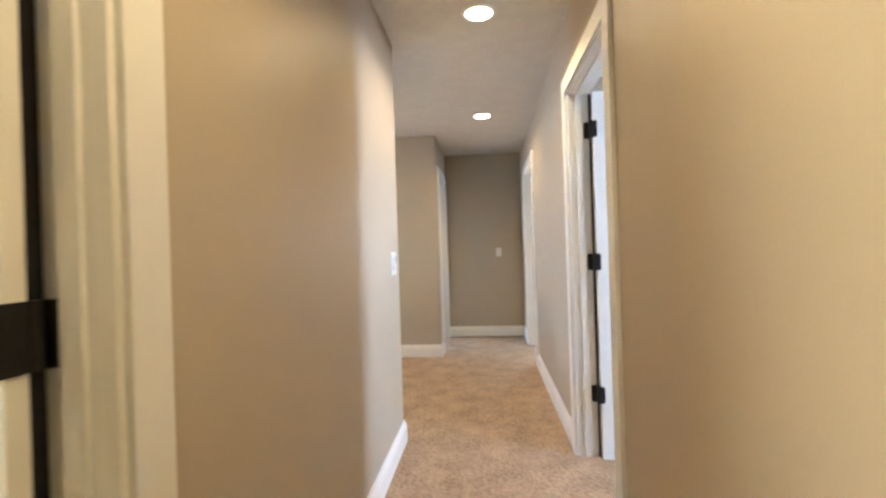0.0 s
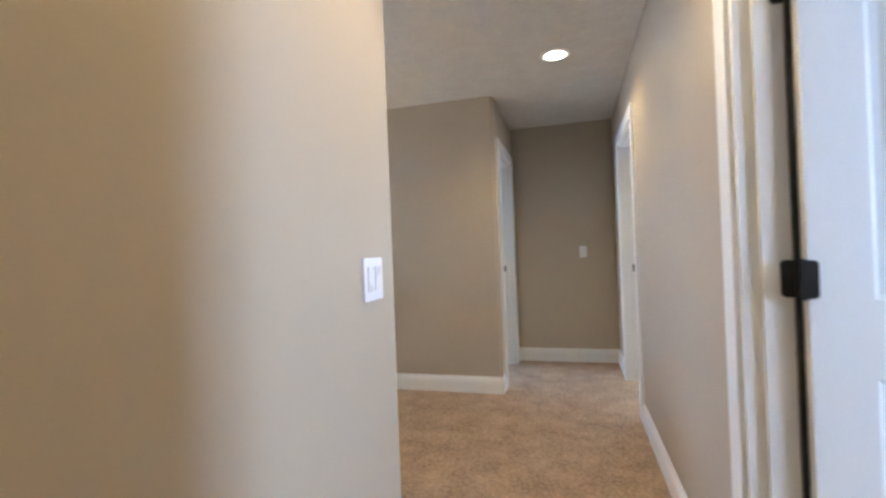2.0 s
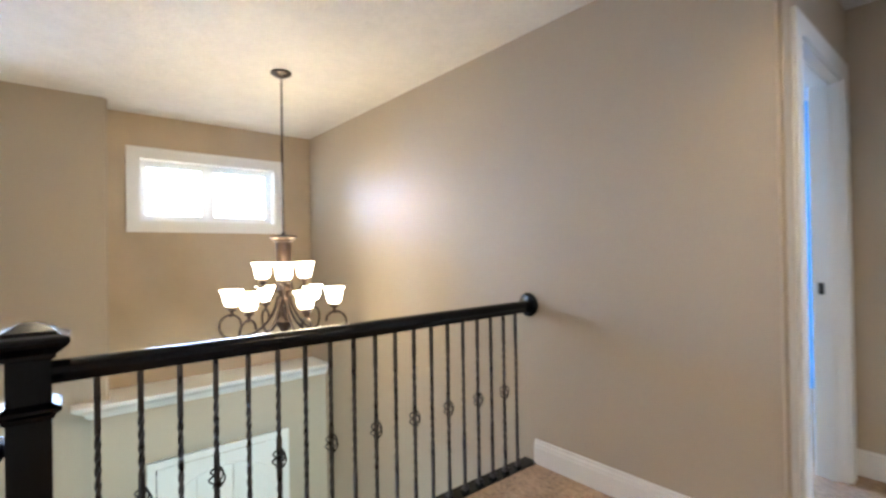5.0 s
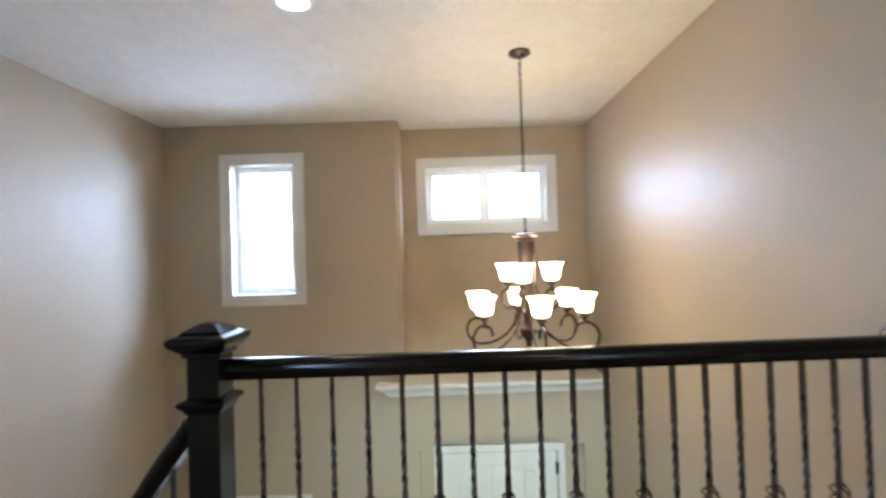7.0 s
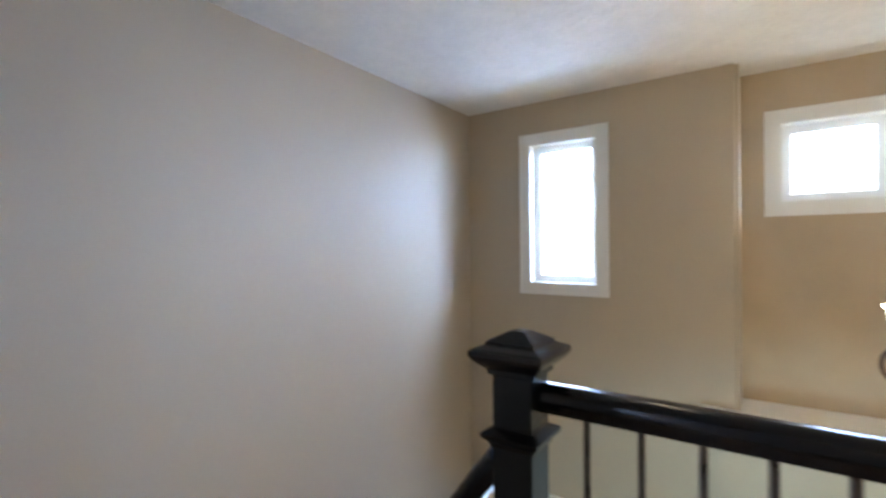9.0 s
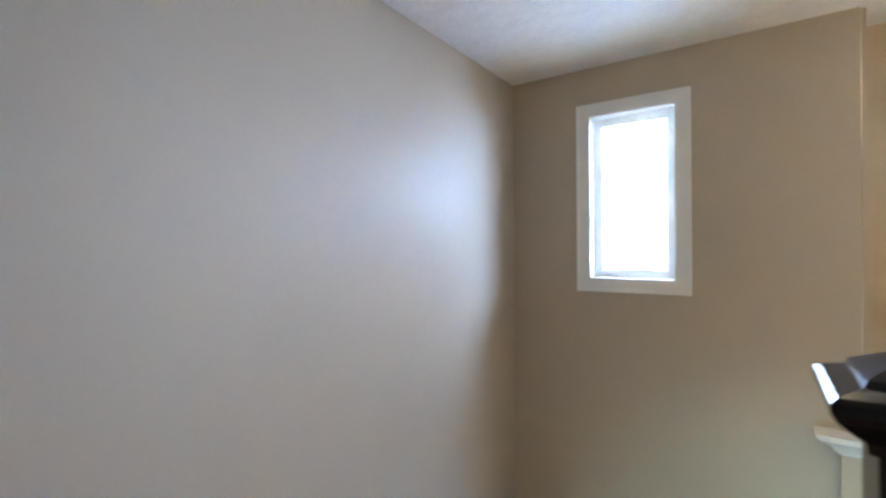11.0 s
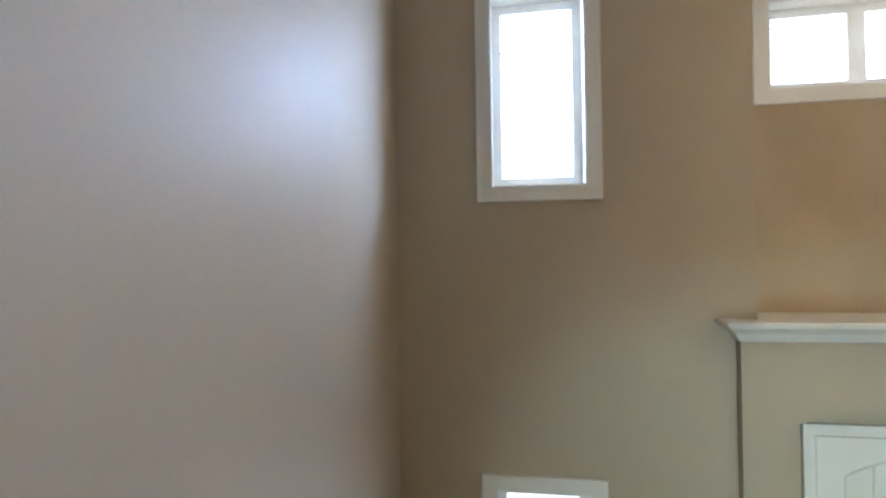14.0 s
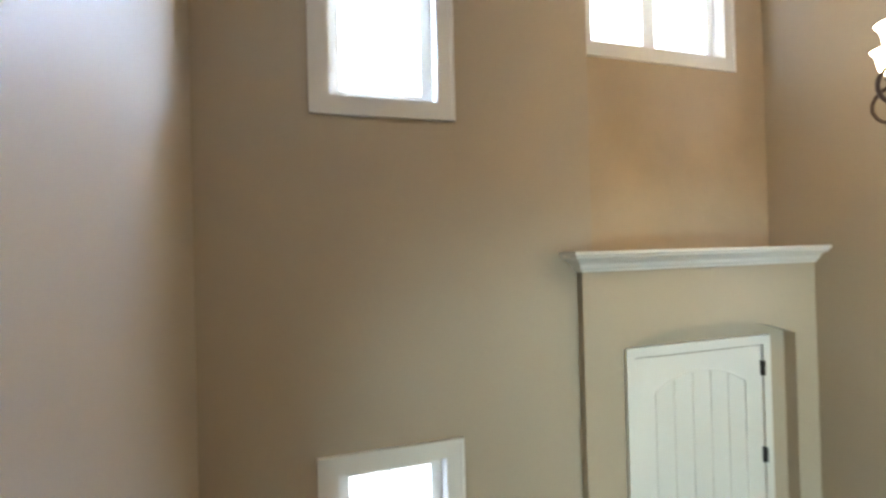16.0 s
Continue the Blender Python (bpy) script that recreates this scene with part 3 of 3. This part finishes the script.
for k in range(5):
    bm = bmesh.new()
    a, b = F0 + (F1 - F0) * k / 5, F0 + (F1 - F0) * (k + 1) / 5
    ins = [(a + 0.001, ZB, 0), (b - 0.001, ZB, 0), (b - 0.001, field_top(b), 0), (a + 0.001, field_top(a), 0)]
    f0 = [bm.verts.new((D0 - 0.002, y, z)) for y, z, _ in ins]
    f1 = [bm.verts.new((D0 + 0.006, y + (0.006 if i in (0, 3) else -0.006), z)) for i, (y, z, _) in enumerate(ins)]
    bm.faces.new(f1)
    for i in range(4):
        bm.faces.new((f0[i], f0[(i + 1) % 4], f1[(i + 1) % 4], f1[i]))
    part("plank", bm, WHITE, fd)
bm = bmesh.new()
am = [(D1, F0, ZB)] + [(D1, y, field_top(y)) for y in ys] + [(D1, F1, ZB)]
sweep(bm, am, circle(0.007, 6), up=Vector((1, 0, 0)))
part("field_moulding", bm, WHITE, fd)
for hz in (ET - 0.150, ET - 0.735, ET - 1.55):
    part("hinge", boxes((PB + 0.008, PB + 0.034, E1 - 0.014, E1 + 0.014, hz - 0.05, hz + 0.05), soft=0.002), HINGE_AND_GAP, fd, "black metal hinge")

# ---- switches and lights ----


def switch_plate(m, gangs, label):
    """A white plate with paddle switches; it faces local -y."""
    ob = empty("light_switch", m, label, "light switch")
    w = 0.07 + 0.046 * (gangs - 1)
    part("plate", boxes((-w / 2, w / 2, -0.006, 0, -0.057, 0.057), soft=0.003), SWITCH, ob)
    for g in range(gangs):
        cx = (g - (gangs - 1) / 2) * 0.046
        bm = boxes((cx - 0.0165, cx + 0.0165, -0.0095, -0.004, -0.033, 0.033), soft=0.001)
        for v in bm.verts:
            v.co.y -= 0.0014 * (v.co.z / 0.033) if v.co.y < -0.006 else 0
        part("paddle", bm, PADDLE, ob)


switch_plate(pose(LEFT, 2.250, 1.116, 0, 0, 90) @ Matrix.Scale(1.14, 4), 2, "white double rocker switch on the passage wall")
switch_plate(pose(0.235, FAR, 1.13), 1, "white single rocker switch on the end wall")

for cx, cy in CANS:
    ob = empty("downlight", pose(cx, cy, CEIL), "lit round recessed downlight with white trim", "ceiling light", "recessed ceiling lights")
    part("trim_ring", lathe([(0.070, -0.001), (0.072, -0.006), (0.090, -0.005), (0.096, 0.0), (0.070, -0.001)], 32), VINYL, ob, smooth=True)
    part("lens", lathe([(0, -0.003), (0.040, -0.003), (0.0715, -0.001)], 32), LAMP, ob)

# ---- chandelier ----
CX, CY = -3.035, 3.766
ch = empty("chandelier", pose(CX, CY, CEIL), "bronze two-tier chandelier with nine lit opal glass shades", "chandelier")


def H(z):
    return z - CEIL


part("canopy", lathe([(0, 0), (0.066, 0), (0.068, -0.012), (0.050, -0.024), (0.030, -0.034), (0.012, -0.040), (0, -0.042)], 28), IRON, ch, smooth=True)
LINK = 0.034
nl = int((CEIL - 0.042 - 1.355) / (LINK * 0.78))
lbm = bmesh.new()
ring = [(0.0085 * math.cos(t), 0, 0.017 * math.sin(t)) for t in (2 * math.pi * i / 12 for i in range(13))]
sweep(lbm, ring, circle(0.0022, 5), up=Vector((0, 1, 0)), close=False)
link_mesh = mesh("chain_link", lbm, BRONZE, True)
for i in range(nl):
    lk = new("chain_link", link_mesh)
    lk.parent = ch
    lk.matrix_local = pose(0, 0, H(CEIL - 0.055 - i * LINK * 0.78), 0, 0, 90 * (i % 2) + 20)
part("cord", sweep(bmesh.new(), [(0.004 * math.sin(i * 1.3), 0.004 * math.cos(i * 1.3), H(CEIL - 0.04 - i * (CEIL - 0.04 - 1.34) / 30)) for i in range(31)], circle(0.0025, 5), up=Vector((0, 1, 0))), BRONZE, ch, "thin lamp cord")
part("column", lathe([(0, H(1.355)), (0.012, H(1.355)), (0.014, H(1.338)), (0.084, H(1.330)), (0.090, H(1.318)), (0.072, H(1.304)), (0.070, H(1.292)), (0.054, H(1.286)), (0.051, H(1.10)), (0.046, H(0.98)),
                      (0.056, H(0.965)), (0.036, H(0.94)), (0.026, H(0.80)), (0.034, H(0.77)), (0.052, H(0.755)), (0.050, H(0.73)), (0.030, H(0.70)), (0.016, H(0.675)), (0.020, H(0.66)), (0.010, H(0.645)), (0, H(0.64))], 24), BRONZE, ch, smooth=True)
SH = [(0.024, 0.0), (0.046, 0.006), (0.056, 0.030), (0.060, 0.062), (0.066, 0.085), (0.082, 0.102), (0.083, 0.105), (0.078, 0.103), (0.062, 0.085), (0.055, 0.060), (0.051, 0.030), (0.042, 0.010), (0.0, 0.006)]
shade_mesh = mesh("shade", lathe([(r * 0.89, z * 1.03) for r, z in SH], 28), SHADE, True)
cup_mesh = mesh("cup", lathe([(0, -0.045), (0.010, -0.045), (0.012, -0.030), (0.030, -0.022), (0.033, -0.016), (0.020, -0.008), (0.030, -0.002), (0.028, 0.004), (0, 0.004)], 20), BRONZE, True)


def arm(reach, z_root, z_cup, drop, rad0):
    """One arm that swings down and out from the column and ends in an open scroll under its cup."""
    zb = z_cup - drop
    p0, p1, p2, p3 = (0.040, z_root), (0.062, z_root - 0.6 * (z_root - zb)), (reach - 0.45 * reach, zb), (reach, zb)
    pts = []
    for i in range(19):
        u = i / 18
        w = ((1 - u) ** 3, 3 * u * (1 - u) ** 2, 3 * u * u * (1 - u), u ** 3)
        pts.append((sum(k * p[0] for k, p in zip(w, (p0, p1, p2, p3))), 0, H(sum(k * p[1] for k, p in zip(w, (p0, p1, p2, p3))))))
    for i in range(1, 19):
        a = -math.pi / 2 + 1.5 * math.pi * i / 18
        rad = rad0 * (1 - 0.42 * i / 18)
        pts.append((reach + rad * math.cos(a), 0, H(zb + rad0 + rad * math.sin(a))))
    return sweep(bmesh.new(), pts, circle(0.0085, 8), up=Vector((0, 1, 0)))


low_arm = mesh("arm", arm(0.330, 0.925, 0.862, 0.215, 0.094), BRONZE, True)
top_arm = mesh("arm", arm(0.157, 1.085, 1.038, 0.165, 0.068), BRONZE, True)
stem_mesh = mesh("stem", sweep(bmesh.new(), [(0, 0, -0.042), (0.004, 0, -0.055), (0.012, 0, -0.066)], circle(0.007, 8), up=Vector((0, 1, 0))), BRONZE, True)
for count, reach, zc, me, turn in ((6, 0.330, 0.862, low_arm, 2), (3, 0.157, 1.038, top_arm, -20)):
    for k in range(count):
        a = turn + 360 * k / count
        ar = new("arm", me)
        ar.parent = ch
        ar.matrix_local = pose(0, 0, 0, 0, 0, a)
        sx, sy = reach * math.cos(radians(a)), reach * math.sin(radians(a))
        cu = new("cup", cup_mesh)
        cu.parent = ch
        cu.matrix_local = pose(sx, sy, H(zc))
        sm = new("stem", stem_mesh)
        sm.parent = ch
        sm.matrix_local = pose(sx, sy, H(zc), 0, 0, a)
        sd = new("shade", shade_mesh)
        sd.parent = ch
        sd["label"] = "lit opal glass bell shade"
        sd.matrix_local = pose(sx, sy, H(zc + 0.004))

# ---- stair ----
RISER = 0.1773
C = Vector((-2.335, LEFT_END))
RIN, NW = 0.68, 8
stair = empty("staircase", pose(0, 0, 0), "tan carpeted winding staircase down to the foyer", "staircase", kind="structure")
ox, oy = LEFT - T, SOUTH


def outer(a):
    """Where a ray from the turning point meets the stairwell walls."""
    dx, dy = math.cos(a), -math.sin(a)
    ts = []
    if dx > 1e-6:
        ts.append((ox - C.x) / dx)
    if dy < -1e-6:
        ts.append((oy - C.y) / dy)
    t = min(ts)
    return C.x + dx * t, C.y + dy * t


for k in range(NW):
    a0, a1 = math.pi / 2 * k / NW, math.pi / 2 * (k + 1) / NW
    z = -RISER * (k + 1)
    pts = [(C.x + RIN * math.cos(a0), C.y - RIN * math.sin(a0)), (C.x + RIN * math.cos(a1), C.y - RIN * math.sin(a1)), outer(a1)]
    if outer(a0)[1] > oy + 1e-4 and outer(a1)[0] < ox - 1e-4:
        pts.append((ox, oy))
    pts.append(outer(a0))
    bm = bmesh.new()
    hi = [bm.verts.new((x, y, z)) for x, y in pts]
    lo = [bm.verts.new((x, y, z - 0.30)) for x, y in pts]
    bm.faces.new(hi)
    bm.faces.new(lo)
    for i in range(len(pts)):
        bm.faces.new((hi[i], hi[(i + 1) % len(pts)], lo[(i + 1) % len(pts)], lo[i]))
    part("step", bm, CARPET, stair)
for k in range(6):
    z = -RISER * (NW + k + 1)
    x1 = C.x - 0.25 * k
    part("step", boxes((x1 - 0.25, x1 + 0.02, oy, C.y - RIN, max(LOW, z - 0.35), z), soft=0.012), CARPET, stair)

# ---- railing ----
NY = 2.548


def newel(z0, z1, m):
    ob = empty("newel_post", m, "black stained square newel post with a pyramid cap", "newel post")
    part("shaft", boxes((-0.047, 0.047, -0.047, 0.047, z0, z1 - 0.085), soft=0.004), BLACK, ob)
    bm = bmesh.new()
    prof = [(0.047, -0.100), (0.056, -0.096), (0.058, -0.084), (0.068, -0.076), (0.082, -0.062), (0.088, -0.052), (0.088, -0.042), (0.082, -0.037), (0.060, -0.029), (0.058, -0.022), (0.018, 0.0)]
    rings = [[bm.verts.new((sx * r, sy * r, z1 + z)) for sx, sy in ((-1, -1), (1, -1), (1, 1), (-1, 1))] for r, z in prof]
    for a, b in zip(rings, rings[1:]):
        for i in range(4):
            bm.faces.new((a[i], a[(i + 1) % 4], b[(i + 1) % 4], b[i]))
    bm.faces.new(rings[0])
    bm.faces.new(rings[-1])
    rounded(bm, 0.0016, 2, 12)
    part("cap", bm, BLACK, ob)
    bm = bmesh.new()
    prof = [(0.046, -0.030), (0.052, -0.026), (0.056, -0.014), (0.068, -0.004), (0.070, 0.006), (0.060, 0.012), (0.047, 0.018)]
    rings = [[bm.verts.new((sx * r, sy * r, z1 - 0.235 + z)) for sx, sy in ((-1, -1), (1, -1), (1, 1), (-1, 1))] for r, z in prof]
    for a, b in zip(rings, rings[1:]):
        for i in range(4):
            bm.faces.new((a[i], a[(i + 1) % 4], b[(i + 1) % 4], b[i]))
    part("collar", bm, BLACK, ob)
    return ob


newel(-0.2, 1.028, pose(RAILX + 0.01, NY, 0))
HAND = [(-0.020, -0.032), (0.020, -0.032), (0.024, -0.012), (0.031, -0.004), (0.031, 0.010), (0.025, 0.022), (0.013, 0.030), (-0.013, 0.030), (-0.025, 0.022), (-0.031, 0.010), (-0.031, -0.004), (-0.024, -0.012)]
rail = empty("landing_railing", pose(RAILX, NY, 0), "black wooden landing railing with twisted iron balusters", "railing")
RZ = 0.884
part("handrail", sweep(bmesh.new(), [(0, 0.047, RZ), (0, 1.0, RZ), (0, MID - NY - 0.012, RZ + 0.008)], HAND), BLACK, rail, "glossy black handrail", smooth=True)
bm = lathe([(0, 0), (0.066, 0), (0.068, 0.006), (0.062, 0.015), (0.050, 0.020), (0, 0.020)], 32)
bmesh.ops.rotate(bm, verts=bm.verts, matrix=Matrix.Rotation(radians(90), 3, "X"))
bmesh.ops.translate(bm, verts=bm.verts, vec=(0, MID - NY, RZ + 0.014))
part("rosette", bm, BLACK, rail, "round black wall rosette", smooth=True)
part("shoe_rail", boxes((-0.045, 0.045, 0.047, MID - NY - 0.001, 0, 0.022), soft=0.004), BLACK, rail, "black wooden shoe rail")


def twisted(z0, z1, spans, half=0.0065):
    """A square iron bar, twisted within the given spans of height."""
    bm = bmesh.new()
    zs = sorted({z0, z1, *[s[0] + (s[1] - s[0]) * i / 22 for s in spans for i in range(23)]})
    turn, rings = 0.0, []
    last = z0
    for z in zs:
        if any(s[0] - 1e-6 <= last and z <= s[1] + 1e-6 for s in spans):
            turn += (z - last) * 38
        last = z
        rings.append([bm.verts.new((half * 1.414 * math.cos(turn + math.pi / 4 + i * math.pi / 2), half * 1.414 * math.sin(turn + math.pi / 4 + i * math.pi / 2), z)) for i in range(4)])
    for a, b in zip(rings, rings[1:]):
        for i in range(4):
            bm.faces.new((a[i], a[(i + 1) % 4], b[(i + 1) % 4], b[i]))
    return bm


def basket(z):
    bm = bmesh.new()
    for k in range(4):
        pts = []
        for i in range(13):
            u = i / 12
            a, r = k * math.pi / 2 + u * math.pi * 1.1, 0.004 + 0.022 * math.sin(math.pi * u) ** 0.8
            pts.append((r * math.cos(a), r * math.sin(a), z - 0.038 + 0.076 * u))
        sweep(bm, pts, circle(0.0032, 5), up=Vector((0.01, 0.02, 1)))
    return bm


top_z = RZ - 0.030
plain_bal = mesh("baluster", twisted(0.02, top_z, [(0.30, 0.68)]), IRON)
basket_bal = mesh("baluster", twisted(0.02, top_z, [(0.16, 0.38), (0.52, 0.72)]), IRON)
basket_me = mesh("basket", basket(0.447), IRON, True)
shoe_me = mesh("shoe", boxes((-0.014, 0.014, -0.014, 0.014, 0.020, 0.042), soft=0.004), IRON)
NB = 19
for i in range(NB):
    y = 2.696 + 0.1090 * i - 0.00036 * i * i - NY
    odd = (NB - 1 - i) % 2 == 1
    bl = new("baluster", basket_bal if odd else plain_bal)
    bl.parent, bl.location = rail, (0, y, 0)
    sh = new("shoe", shoe_me)
    sh.parent = bl
    if odd:
        bk = new("basket", basket_me)
        bk.parent = bl

# stair railing, winding down from the newel
srail = empty("stair_railing", pose(C.x, C.y, 0), "black wooden handrail winding down with iron balusters", "railing")
RR = RIN
def stair_rail(a):
    return (RR * math.cos(a), 0.05 - RR * math.sin(a), 0.72 - RISER * NW * a / (math.pi / 2))
path = [stair_rail(math.pi / 2 * i / 24) for i in range(25)]
path += [(-0.25 * k, 0.05 - RR, path[24][2] - RISER * k) for k in range(1, 6)]
part("handrail", sweep(bmesh.new(), path, HAND), BLACK, srail, "glossy black curved handrail", smooth=True)
for i in range(1, 2 * NW):
    a = math.pi / 2 * i / (2 * NW)
    x, y, z = stair_rail(a)
    part("baluster", twisted(-RISER * (i // 2 + 1) + 0.0, z - 0.03, [(z - 0.55, z - 0.3)]), IRON, srail).location = (x, y, 0)
for k in range(5):
    for u in (0.3, 0.8):
        zt = path[24][2] - RISER * (k + u)
        part("baluster", twisted(-RISER * (NW + k + 1), zt - 0.03, [(zt - 0.55, zt - 0.3)]), IRON, srail).location = (-0.25 * (k + u), 0.05 - RR, 0)
newel(LOW, LOW + 1.15, pose(C.x - 1.31, C.y - RIN + 0.05, 0))
